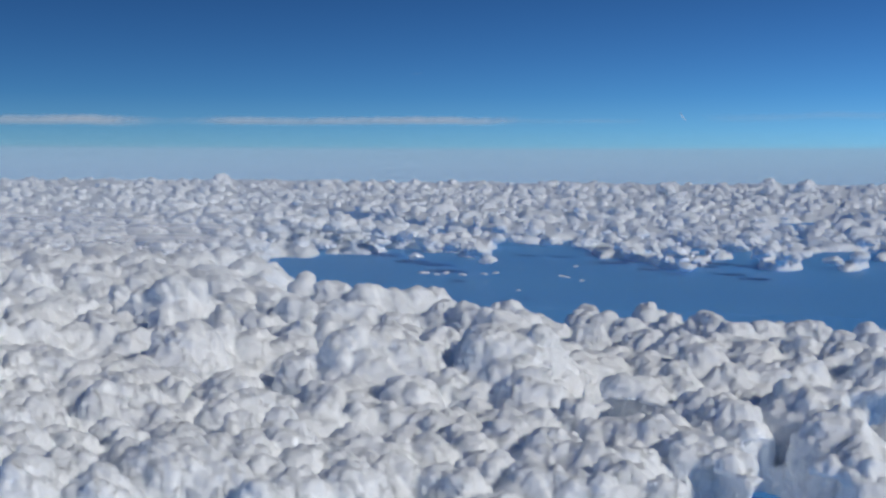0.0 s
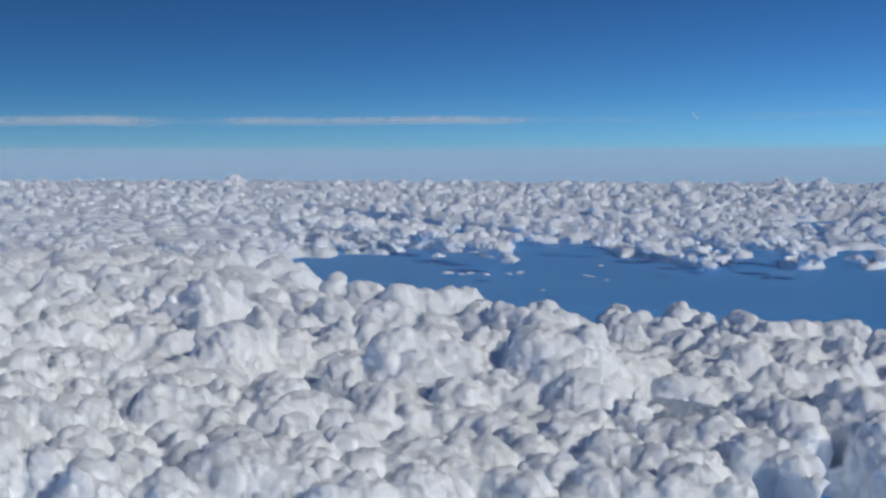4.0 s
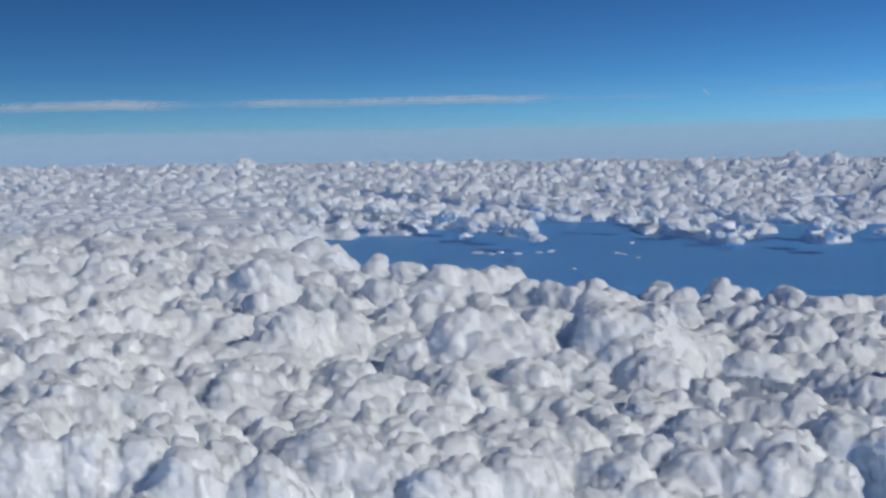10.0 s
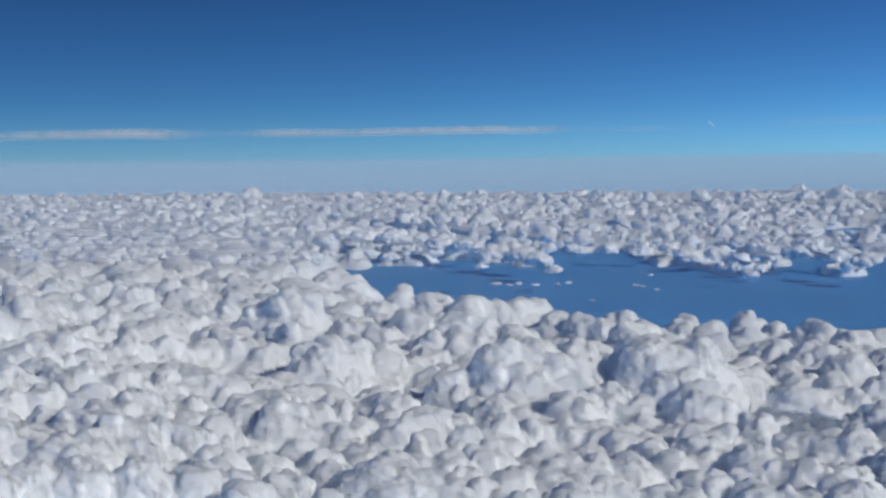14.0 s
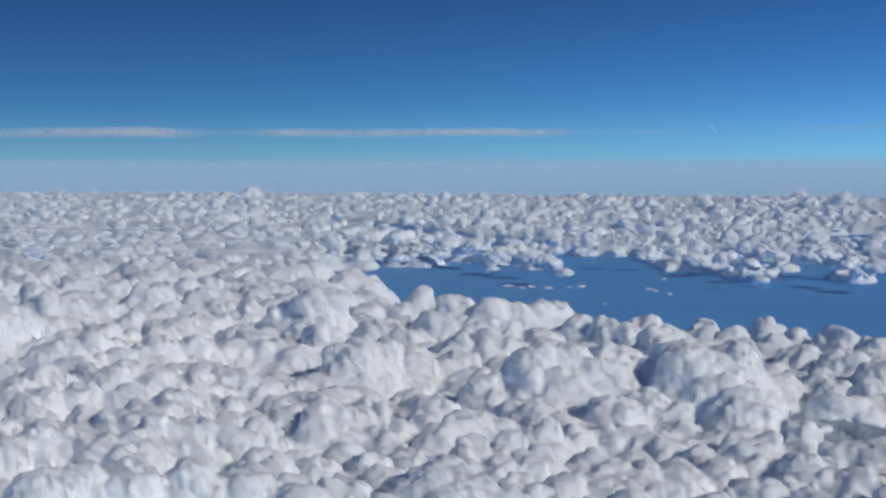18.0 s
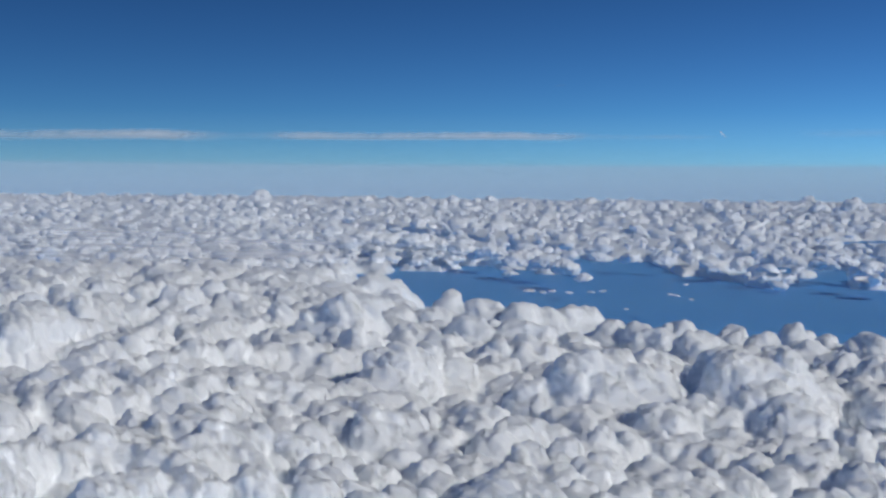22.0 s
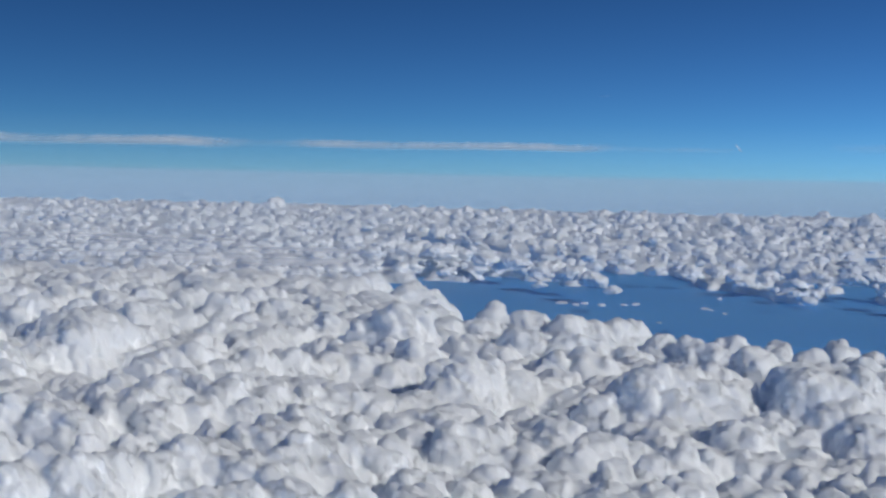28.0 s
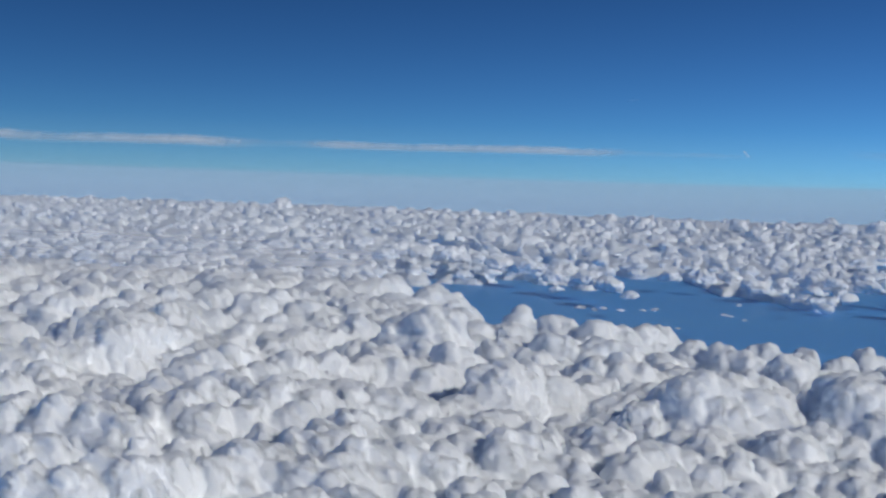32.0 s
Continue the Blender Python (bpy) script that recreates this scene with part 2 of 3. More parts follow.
def bud_field(q, seed):
    """Round buds packed in space, 0 in the creases to about 0.7 on their crowns."""
    table = np.random.default_rng(seed).random((20, 20, 20, 4)).astype(np.float32)
    q = q.astype(np.float32)
    i = np.floor(q).astype(np.int32)
    best = np.zeros(len(q), np.float32)
    for k in np.ndindex(3, 3, 3):
        n = i + (np.array(k, np.int32) - 1)
        m = n % 20
        t = table[m[:, 0], m[:, 1], m[:, 2]]
        d = q - n - t[:, :3]
        best = np.maximum(best, (0.5 + 0.28 * t[:, 3]) ** 2 - np.einsum("ij,ij->i", d, d))
    return np.sqrt(best + 0.01)


def frayed(v, f, sizes, seed):
    """Swells a skin along its normals into buds upon buds, each bent out of the round. sizes: width as a share of the distance, push."""
    for k, (size, push) in enumerate(sizes):
        n = np.zeros_like(v)
        cross = np.cross(v[f[:, 2]] - v[f[:, 0]], v[f[:, 3]] - v[f[:, 1]])
        for c in range(4):
            for q in range(3):
                n[:, q] += np.bincount(f[:, c], cross[:, q], len(v))
        n /= np.linalg.norm(n, axis=1)[:, None] + 1e-12
        q = np.stack([v[:, 0] / v[:, 1], np.log(v[:, 1]), v[:, 2] / v[:, 1]], 1) / size + 7
        bend = np.stack([vapour(q * 0.8 + 3 * j, seed + 10 * k + j) for j in range(3)], 1)
        v = v + n * (size * push * v[:, 1] * (bud_field(q + 0.3 * bend, seed + k) - 0.4 + 0.12 * bend[:, 0]))[:, None]
    return v


# ---- the far deck of cloud ----
def wave(u, w, size, tall, seed):
    """Smooth noise over the bearing u and the logarithm w of the distance."""
    u, w = np.broadcast_arrays(np.asarray(u, float), np.asarray(w, float))
    return vapour(np.stack([u / size + 40, w / (size * tall) + 40, 0 * u + 0.5], -1).reshape(-1, 3), seed).reshape(u.shape)


def far_edge(u):
    return 900 + 150 * smooth(-0.07, -0.03, u) * smooth(0.04, 0.01, u) - 80 * smooth(0.05, 0.11, u) - 230 * smooth(-0.20, -0.27, u) + 32 * np.sin(u * 47 + 1) + 20 * np.sin(u * 101)


def cover(u, y):
    """How thick the far deck is: above 0 heaps stand, far below it the air is clear."""
    w = np.log(y)
    c = 0.22 + 0.75 * wave(u, w, 0.10, 1.5, 401) + 0.5 * wave(u, w, 0.045, 1.5, 402) + 0.45 * wave(u, w, 0.017, 1.6, 405)
    c = c + 0.6 * smooth(1500, 3000, y) + 0.15 * smooth(-0.2, -0.3, u) * smooth(900, 600, y)
    behind = np.log(np.interp(u, (-0.21, -0.112, -0.058, -0.022), (1720, 1370, 1230, 1040)))
    c = c - 1.3 * np.exp(-(((w - behind) / 0.055) ** 2)) * smooth(-0.225, -0.19, u) * smooth(-0.01, -0.03, u)
    return c - 1.7 * smooth(110, -70, y - far_edge(u))


def far_level(u, y):
    return -15 + 11 * smooth(700, 2200, y) + 3 * smooth(-0.05, -0.3, u)


rng = np.random.default_rng(21)
far = Bank((-0.60, 0.45), (500, 4850), (-0.016, 0.017), (0.0015, 0.0048, 0.0013), far_level)
cell = 0.0170
for i in range(int(1.05 / cell)):
    for j in range(int(2.27 / (1.6 * cell))):
        uu, yy = -0.60 + (i + rng.random()) * cell, 500 * math.exp((j + rng.random()) * 1.6 * cell)
        thick = float(cover(uu, yy))
        if thick < -0.25 + 0.3 * rng.random():
            continue
        r = yy * (0.0046 + 0.0100 * rng.random() ** 2.2 * min(1.0, 0.5 + max(thick, 0))) * (2000 / (1400 + yy))
        top = float(far_level(uu, yy)) - 4.5 + 4.2 * min(thick, 1.0) + rng.uniform(-1.5, 1.0)
        heap(far, rng, uu * yy, yy, top, r, 4, False, 0.6)
yy = np.exp(far.w)[None]
c = cover(far.u[:, None], yy)
bed = (-7.6 + 4.2 * np.clip(c, -1.2, 0.5) - 30 * smooth(0.15, -0.4, c)) / yy + 0.0018 * wave(far.u[:, None], far.w[None], 0.016, 1.4, 403) + 0.0009 * wave(far.u[:, None], far.w[None], 0.007, 1.4, 404)
far.field = np.maximum(far.field, np.clip(bed[..., None] - far.s, -0.02, 0.02).astype(np.float32))
v, f = far.skin()
v = frayed(v, f, ((0.0085, 0.26), (0.0042, 0.34)), 440)
tagged(new("far_cloud_deck", mesh_of("far_cloud_deck", v, f, DECK)), "endless deck of white cumulus tops running to the horizon", "clouds", kind="stuff")


def near_level(u, y):
    w = np.log(y / 200)
    return -3.3 - 13.3 * u + 1.1 * w - 11.8 * u * w - 9 * smooth(340, 400, y) * smooth(-0.03, 0.03, u) - 6 * smooth(-0.3, -0.55, u) * smooth(300, 520, y)


def near_end(u):
    """Where the near bank breaks off."""
    return 380 + 70 * smooth(0.0, 0.05, u) + 150 * smooth(-0.20, -0.27, u)


def opening(x, y):
    """1 inside the gaps in the near bank, through which the sea shows."""
    o = 0.0
    for cx, cy, rx, ry in ((37, 182, 6, 30), (64, 258, 12, 13), (14, 243, 6, 26), (3, 212, 3, 5), (24, 178, 3, 10)):
        o = np.maximum(o, 1 - smooth(0.95, 1.45, np.sqrt(((x - cx) / rx) ** 2 + ((y - cy) / ry) ** 2)))
    return o


# ---- heaps of cumulus: x, y, height, radius ----
RIDGE = [
    (-80.7, 404.7, 1.7, 5.6), (-69.4, 392.5, 1.2, 6.1), (-58.3, 385.3, 0.2, 6.0), (-49.9, 389.6, -0.9, 5.3), (-44.1, 395.5, -1.8, 6.5), (-38.0, 402.8, -2.5, 6.4),
    (-30.9, 364.7, -2.1, 5.8), (-23.0, 357.2, -1.9, 5.7), (-12.8, 359.5, -1.1, 5.3), (-7.3, 346.8, -2.3, 4.7), (12.0, 444.8, -10.9, 6.0), (17.3, 408.3, -9.1, 5.1),
    (35.5, 457.7, -11.7, 5.8), (41.5, 432.1, -11.7, 5.8), (48.8, 422.2, -11.3, 5.3), (53.5, 414.4, -10.8, 5.9), (54.5, 373.3, -8.8, 6.3), (-17.0, 351.4, -1.4, 4.1),
]
SECOND = [
    (-11.3, 319.6, -2.7, 7.2), (-2.7, 314.3, -3.5, 5.3), (10.7, 340.9, -7.0, 6.1), (22.7, 362.3, -7.9, 6.5), (25.7, 334.5, -7.3, 6.7), (32.6, 319.7, -6.4, 6.8),
    (35.4, 291.2, -4.6, 5.8), (-67.8, 331.7, 0.2, 6.4), (-80.8, 359.5, -0.1, 6.3), (-90.7, 360.1, -0.3, 6.6), (-57.3, 330.4, 0.2, 6.3), (-49.9, 329.4, 0.1, 5.2),
    (-20.3, 300.5, -1.8, 4.7), (-25.8, 286.5, -0.6, 5.2), (-59.6, 294.5, -0.1, 5.4), (-51.1, 295.0, 0.3, 5.9), (-73.5, 308.0, 0.1, 5.6), (-41.1, 328.9, -0.3, 5.1),
]
DOMES = [
    (-7.5, 249.9, -2.7, 10.1), (-2.7, 232.1, -2.5, 5.6), (-14.8, 262.9, -2.2, 4.9), (-13.4, 236.0, -3.5, 4.2), (-1.5, 212.5, -3.0, 3.2), (4.4, 221.4, -2.8, 3.4),
    (-36.8, 248.7, 0.2, 8.0), (-28.7, 247.7, -0.0, 6.9), (-25.9, 227.5, -1.7, 4.6), (-43.6, 262.6, 0.6, 4.7), (-20.5, 237.9, -1.6, 4.3), (-49.3, 243.6, 0.1, 4.2),
    (-16.5, 234.4, -3.0, 2.9), (-1.6, 269.7, -1.9, 6.0), (-32.1, 274.2, 0.5, 4.9), (1.9, 256.6, -2.0, 4.6),
]
MIDDLE = [
    (-76.3, 254.8, 2.5, 6.0), (-72.5, 266.9, 1.4, 5.5), (-65.2, 266.4, -0.4, 4.9), (-97.8, 320.1, 5.7, 7.1), (-102.5, 378.9, 1.6, 6.0), (-107.5, 320.4, 3.8, 5.3),
    (-120.3, 340.6, 3.0, 5.4), (-141.0, 366.8, 2.6, 7.2), (-138.6, 379.2, 3.2, 5.3), (-153.2, 352.5, 3.9, 7.4), (-166.4, 363.0, 5.0, 6.0), (-161.6, 415.0, 4.2, 4.9),
    (-181.6, 364.1, 4.8, 6.9), (-166.5, 343.8, 4.4, 4.9), (-199.9, 377.4, 5.1, 7.2), (-81.0, 311.2, 1.3, 6.0), (-88.4, 285.0, 3.1, 5.5), (-97.8, 297.5, 2.7, 4.1),
]
LEFT = [
    (-154.7, 287.2, 5.8, 7.4), (-146.2, 283.1, 4.8, 4.7), (-128.8, 247.1, 4.8, 5.2), (-129.0, 231.4, 4.8, 5.4), (-120.2, 236.9, 4.1, 4.4), (-111.2, 219.1, 4.5, 4.3),
    (-119.0, 255.5, 3.1, 5.3), (-111.6, 262.3, 2.0, 5.5), (-130.0, 302.8, 2.7, 3.4), (-137.8, 295.0, 3.5, 2.4), (-105.5, 266.7, 1.2, 4.9), (-97.7, 270.0, 0.9, 5.6),
    (-91.4, 267.1, 1.1, 4.9), (-100.1, 225.9, 2.0, 4.0), (-94.6, 228.9, 1.6, 4.7), (-88.9, 227.1, 0.8, 4.2), (-86.0, 236.7, 0.0, 3.7), (-77.7, 218.6, 0.8, 3.4),
    (-75.8, 221.5, 0.8, 2.5), (-104.3, 217.0, 3.6, 4.0),
]
LOWER = [
    (-118.8, 203.5, 4.4, 4.9), (-126.0, 210.6, 4.0, 3.9), (-110.2, 194.5, 4.6, 2.9), (-92.9, 187.9, 4.1, 4.2), (-87.7, 183.9, 3.3, 3.0), (-91.7, 203.7, 2.1, 2.8),
    (-88.5, 204.9, 1.9, 3.3), (-95.5, 181.9, 4.3, 3.8), (-77.1, 196.0, 1.6, 3.8), (-78.7, 185.1, 2.4, 3.0), (-69.6, 194.3, 0.4, 5.5), (-64.0, 192.3, -0.4, 3.9),
    (-61.3, 189.1, -0.7, 3.4), (-68.8, 219.2, 0.7, 2.2), (-65.5, 214.6, 0.7, 2.5), (-56.3, 213.8, 0.5, 4.1), (-50.5, 203.6, 0.3, 3.7), (-53.3, 196.7, 0.2, 3.1),
    (-61.2, 214.2, 0.8, 2.0), (-98.2, 178.1, 4.4, 3.3),
]
BOTTOM = [
    (-56.1, 179.8, -1.3, 4.1), (-60.5, 172.8, -0.1, 3.5), (-66.6, 168.7, 1.5, 2.7), (-70.3, 171.0, 2.0, 2.3), (-100.5, 162.5, 4.2, 4.1), (-98.2, 166.2, 4.3, 3.2),
    (-93.6, 164.2, 4.2, 3.0), (-87.6, 169.1, 3.9, 4.3), (-83.9, 172.0, 3.4, 3.9), (-79.3, 172.5, 2.5, 3.9), (-88.8, 163.8, 4.0, 3.4), (-73.2, 164.5, 2.2, 3.4),
    (-89.9, 144.8, 4.2, 3.3), (-84.0, 146.8, 3.9, 3.4), (-78.0, 149.2, 3.5, 3.4), (-71.6, 150.9, 2.7, 3.1), (-66.8, 153.5, 2.0, 2.8), (-61.7, 156.0, 1.3, 2.8),
    (-92.8, 140.7, 4.7, 2.9), (-64.7, 178.1, 0.3, 3.2),
]
FRONT = [
    (-47.9, 204.7, 0.1, 3.7), (-48.1, 187.8, 0.1, 3.0), (-42.6, 193.1, -0.1, 3.0), (-44.2, 205.6, 0.0, 2.8), (-37.9, 203.6, -0.6, 3.7), (-32.6, 211.1, -2.7, 3.8),
    (-27.1, 211.8, -3.6, 4.3), (-21.7, 208.8, -2.9, 3.3), (-30.8, 188.6, -2.2, 3.8), (-26.7, 188.2, -3.0, 2.9), (-37.9, 180.1, -0.4, 3.6), (-43.0, 174.6, -0.1, 3.1),
    (-48.5, 175.8, -0.5, 3.2), (-18.3, 206.1, -3.1, 3.2), (-14.5, 197.9, -3.9, 3.9), (-11.8, 191.4, -4.0, 3.8), (-17.9, 186.3, -2.9, 2.9), (-22.7, 186.8, -3.2, 3.7),
    (-6.2, 211.2, -3.9, 3.7), (-4.5, 197.6, -3.7, 3.5), (-34.4, 168.0, -0.5, 3.0), (-40.1, 165.2, -0.1, 3.0), (-50.6, 167.7, -0.9, 3.4), (-29.3, 169.5, -1.3, 3.0),
]
FAR_RIGHT = [
    (16.8, 238.8, -4.1, 6.1), (23.3, 243.1, -3.7, 5.3), (9.7, 223.9, -3.3, 3.0), (26.7, 268.2, -3.7, 4.1), (8.9, 206.5, -3.4, 3.6), (13.7, 204.8, -3.8, 4.5),
    (1.8, 186.3, -3.2, 3.3), (6.0, 184.1, -3.3, 3.2), (11.0, 185.6, -3.6, 3.2), (-2.0, 186.6, -3.4, 3.1), (20.4, 218.6, -3.7, 3.3),
]
RIGHT = [
    (31.6, 221.9, -4.3, 5.1), (33.0, 211.7, -4.6, 3.7), (28.3, 231.8, -3.8, 4.8), (47.5, 233.0, -5.3, 6.8), (49.5, 217.8, -5.2, 5.4), (47.6, 254.7, -5.0, 4.2),
    (50.9, 208.7, -4.9, 2.7), (17.3, 203.6, -3.9, 4.5), (22.5, 193.5, -4.3, 5.0), (26.9, 187.5, -4.5, 3.9), (29.0, 181.0, -4.5, 2.3), (42.3, 190.1, -5.0, 3.3),
    (47.0, 188.8, -5.1, 4.1), (71.8, 307.4, -5.7, 6.3), (76.2, 298.6, -5.7, 6.1), (56.8, 285.7, -5.3, 5.2), (93.0, 371.7, -6.9, 5.1), (81.0, 354.3, -6.7, 4.8),
]
RIGHT_CREST = [
    (49.7, 418.7, -11.1, 6.5), (56.0, 385.1, -9.3, 6.0), (63.8, 381.0, -8.6, 5.6), (72.7, 384.1, -8.2, 5.6), (79.2, 383.4, -7.8, 5.2), (80.0, 349.6, -6.6, 4.8),
    (85.1, 336.6, -6.2, 5.4), (41.5, 324.2, -6.4, 6.0), (52.1, 319.0, -6.2, 6.1), (63.4, 319.7, -6.1, 6.1), (67.1, 298.2, -5.5, 5.7), (73.9, 286.7, -5.5, 5.9),
    (33.6, 332.0, -7.0, 5.8), (47.5, 275.4, -5.1, 4.8), (38.7, 273.0, -4.4, 4.8),
]
LOW_RIGHT = [
    (10.2, 175.4, -3.6, 3.9), (6.5, 184.3, -3.4, 3.9), (0.7, 190.7, -3.3, 4.4), (-6.5, 197.1, -4.1, 4.6), (-9.0, 176.2, -3.6, 4.1), (-1.7, 169.7, -3.3, 4.0),
    (-11.6, 166.7, -3.0, 3.1), (3.0, 168.0, -3.2, 3.1), (16.2, 171.8, -3.8, 2.7), (-26.0, 160.1, -1.6, 3.8), (-21.4, 170.7, -2.6, 3.6), (-18.1, 187.1, -3.0, 3.5),
    (-14.9, 169.2, -2.8, 3.2), (13.5, 188.9, -3.7, 3.2), (6.7, 166.9, -3.4, 3.1),
]
LOW_LEFT = [
    (-49.5, 157.1, -0.8, 5.8), (-57.9, 166.2, -0.1, 3.2), (-41.6, 153.2, -0.3, 3.7), (-54.2, 145.3, 0.6, 3.5), (-37.2, 159.2, -0.2, 3.0), (-31.8, 155.3, -0.6, 3.0),
    (-43.3, 174.7, -0.0, 2.9), (-46.6, 174.9, -0.2, 2.9), (-32.9, 172.2, -0.8, 2.9), (-63.3, 144.9, 1.9, 3.5), (-60.5, 150.5, 1.3, 3.6), (-53.8, 179.2, -1.1, 3.6),
    (-71.3, 158.2, 2.3, 3.1), (-35.4, 148.5, -0.2, 2.8),
]
NEW_LEFT = [
    (-158.9, 223.6, 5.4, 5.9), (-151.4, 217.4, 5.4, 3.9), (-186.0, 301.3, 6.9, 6.7), (-198.6, 313.0, 6.7, 5.8), (-171.1, 279.4, 7.1, 5.1), (-148.9, 244.5, 5.3, 8.6),
    (-148.1, 265.9, 6.0, 6.0), (-153.7, 294.2, 5.1, 5.9), (-147.8, 289.7, 4.6, 3.7), (-152.6, 235.7, 6.0, 5.1), (-133.5, 250.6, 5.1, 5.4), (-138.4, 278.5, 3.8, 4.8),
    (-134.7, 240.6, 4.9, 4.5), (-126.7, 250.7, 4.0, 4.5), (-187.2, 357.6, 5.1, 6.6), (-206.8, 368.2, 5.9, 6.5), (-209.2, 346.3, 6.6, 5.5), (-171.1, 295.8, 8.1, 5.4),
    (-179.7, 261.8, 6.3, 4.8),
]
NEW_LOW = [
    (-132.9, 181.2, 5.9, 4.0), (-126.7, 180.2, 5.6, 3.8), (-122.3, 177.8, 5.3, 3.3), (-115.9, 166.6, 5.7, 2.1), (-124.9, 160.7, 6.0, 2.8), (-129.0, 159.3, 5.7, 3.1),
    (-128.7, 205.9, 3.7, 5.0), (-121.1, 197.2, 3.8, 5.1), (-115.1, 192.4, 4.1, 3.7), (-114.2, 149.5, 5.9, 3.4), (-109.6, 147.9, 5.9, 3.3), (-110.9, 169.6, 4.7, 3.0),
    (-108.3, 155.3, 5.7, 3.0), (-115.3, 144.3, 5.7, 2.8), (-120.6, 144.7, 5.3, 2.9), (-101.2, 164.3, 4.2, 4.1), (-96.9, 162.1, 4.3, 3.1), (-141.0, 184.2, 5.9, 3.7),
    (-103.7, 158.4, 4.8, 2.8),
]
NEW_MID = [
    (-121.6, 219.2, 4.8, 4.4), (-116.1, 213.9, 4.8, 3.8), (-110.4, 211.0, 4.6, 4.1), (-103.6, 198.2, 4.6, 3.5), (-110.2, 196.1, 4.6, 3.5), (-96.1, 179.8, 4.3, 3.5),
    (-94.2, 194.8, 3.9, 3.9), (-92.4, 177.6, 4.2, 3.7), (-87.8, 168.7, 4.0, 3.5), (-93.1, 160.4, 4.2, 3.1), (-89.2, 158.1, 4.1, 2.7), (-83.7, 165.5, 3.8, 2.8),
    (-103.7, 181.7, 4.4, 2.9), (-151.4, 203.9, 5.7, 3.7),
]
MID_BANK = [
    (-221.5, 1074.7, -5.7, 11.1), (-197.2, 1017.3, -6.5, 11.4), (-171.9, 1004.1, -8.0, 13.1), (-156.8, 1030.8, -9.1, 11.5), (-127.3, 970.2, -10.5, 10.8), (-107.8, 947.5, -11.3, 12.3),
    (-82.7, 886.1, -11.9, 10.6), (-61.8, 858.2, -12.0, 10.7), (-48.3, 804.6, -12.3, 9.6), (-36.9, 731.9, -12.4, 4.4), (-79.4, 720.7, -10.4, 3.7), (-132.6, 725.6, -4.7, 4.7),
    (-212.8, 929.6, -4.0, 8.7),
]
FAR_EDGE = [
    (-27.0, 937.9, -12.3, 6.9), (-1.1, 965.9, -13.6, 8.0), (24.0, 956.8, -15.0, 7.9), (47.3, 986.2, -14.3, 7.2), (53.5, 904.2, -15.8, 10.3), (73.5, 914.0, -14.2, 7.5),
    (83.6, 842.3, -13.5, 6.9), (109.8, 918.3, -12.1, 8.3), (125.5, 873.9, -11.3, 8.7), (142.5, 899.5, -10.7, 8.9), (137.4, 805.6, -10.7, 8.7), (147.1, 773.8, -10.2, 8.3),
    (71.0, 774.2, -14.0, 3.5),
]
SCRAPS = [
    (5.4, 632.8, -12.8, 1.7), (8.2, 633.1, -13.4, 1.4), (-16.9, 630.1, -20.2, 1.2), (-44.9, 627.7, -12.4, 2.0), (-28.2, 629.4, -11.5, 2.0), (-33.8, 628.8, -12.1, 1.7),
    (-64.5, 625.7, -11.6, 2.3), (-57.5, 626.4, -12.4, 1.7), (15.2, 633.7, -15.1, 1.2), (-53.3, 626.8, -11.6, 1.7), (12.3, 633.8, -7.8, 1.4),
]
PEAKS = [
    (-922.6, 3429.8, 0.9, 26.0), (-781.4, 2811.3, -0.0, 16.0), (222.8, 2473.2, -0.6, 18.1), (177.2, 1833.8, -4.8, 11.7), (754.0, 4424.4, 0.6, 20.1), (458.5, 2663.3, -0.4, 16.9),
    (567.4, 2855.5, -0.4, 23.2), (29.0, 2743.6, -1.0, 16.4), (46.5, 2673.4, -1.0, 14.8), (-32.0, 2318.8, -3.3, 12.8), (-564.2, 3074.4, -1.2, 15.9), (118.9, 2428.2, -1.3, 13.4),
    (-1249.3, 2680.9, -0.2, 13.0), (-1146.1, 2623.2, -0.2, 11.4), (-985.4, 2670.5, -0.3, 11.5), (-422.2, 3827.4, -1.4, 14.3), (-310.8, 3854.6, -1.3, 14.4), (103.2, 2535.8, -1.0, 11.6),
]



# ---- the near bank: heaps that merge into one another, each cut out as a thing of its own ----
NAMED = []


def bank(rows, label, group):
    NAMED.extend((x, y, z, r, label, group) for x, y, z, r in rows)


bank(RIDGE, "white cumulus head on the crest above the blue gap", "crest of the near bank")
bank(SECOND, "white cumulus head behind the large domes", "near bank")
bank(DOMES, "tall white dome of cumulus, blue-grey on its shaded side", "near bank")
bank(MIDDLE, "soft white cumulus head in the middle of the bank", "near bank")
bank(LEFT, "bright white cumulus head with grey hollows beside it", "near bank")
bank(LOWER, "sunlit white cumulus head low in the near bank", "near bank")
bank(BOTTOM, "soft cream-white cumulus head close below", "near bank")
bank(FRONT, "bumpy white cumulus head at the front of the bank", "near bank")
bank(FAR_RIGHT, "white cumulus head beside a dark opening", "broken edge of the near bank")
bank(RIGHT, "large rounded white cumulus beside open blue air", "broken edge of the near bank")
bank(RIGHT_CREST, "white cumulus head on the crest beside open blue air", "crest of the near bank")
bank(LOW_RIGHT, "ragged white cumulus head at the broken edge", "broken edge of the near bank")
bank(LOW_LEFT, "smooth cream-white cumulus head close below", "near bank")
bank(NEW_LEFT, "towering white cumulus, dark blue-grey on its shaded side", "near bank")
bank(NEW_LOW, "plump white cumulus head close below", "near bank")
bank(NEW_MID, "white cumulus head with softly shaded folds", "near bank")

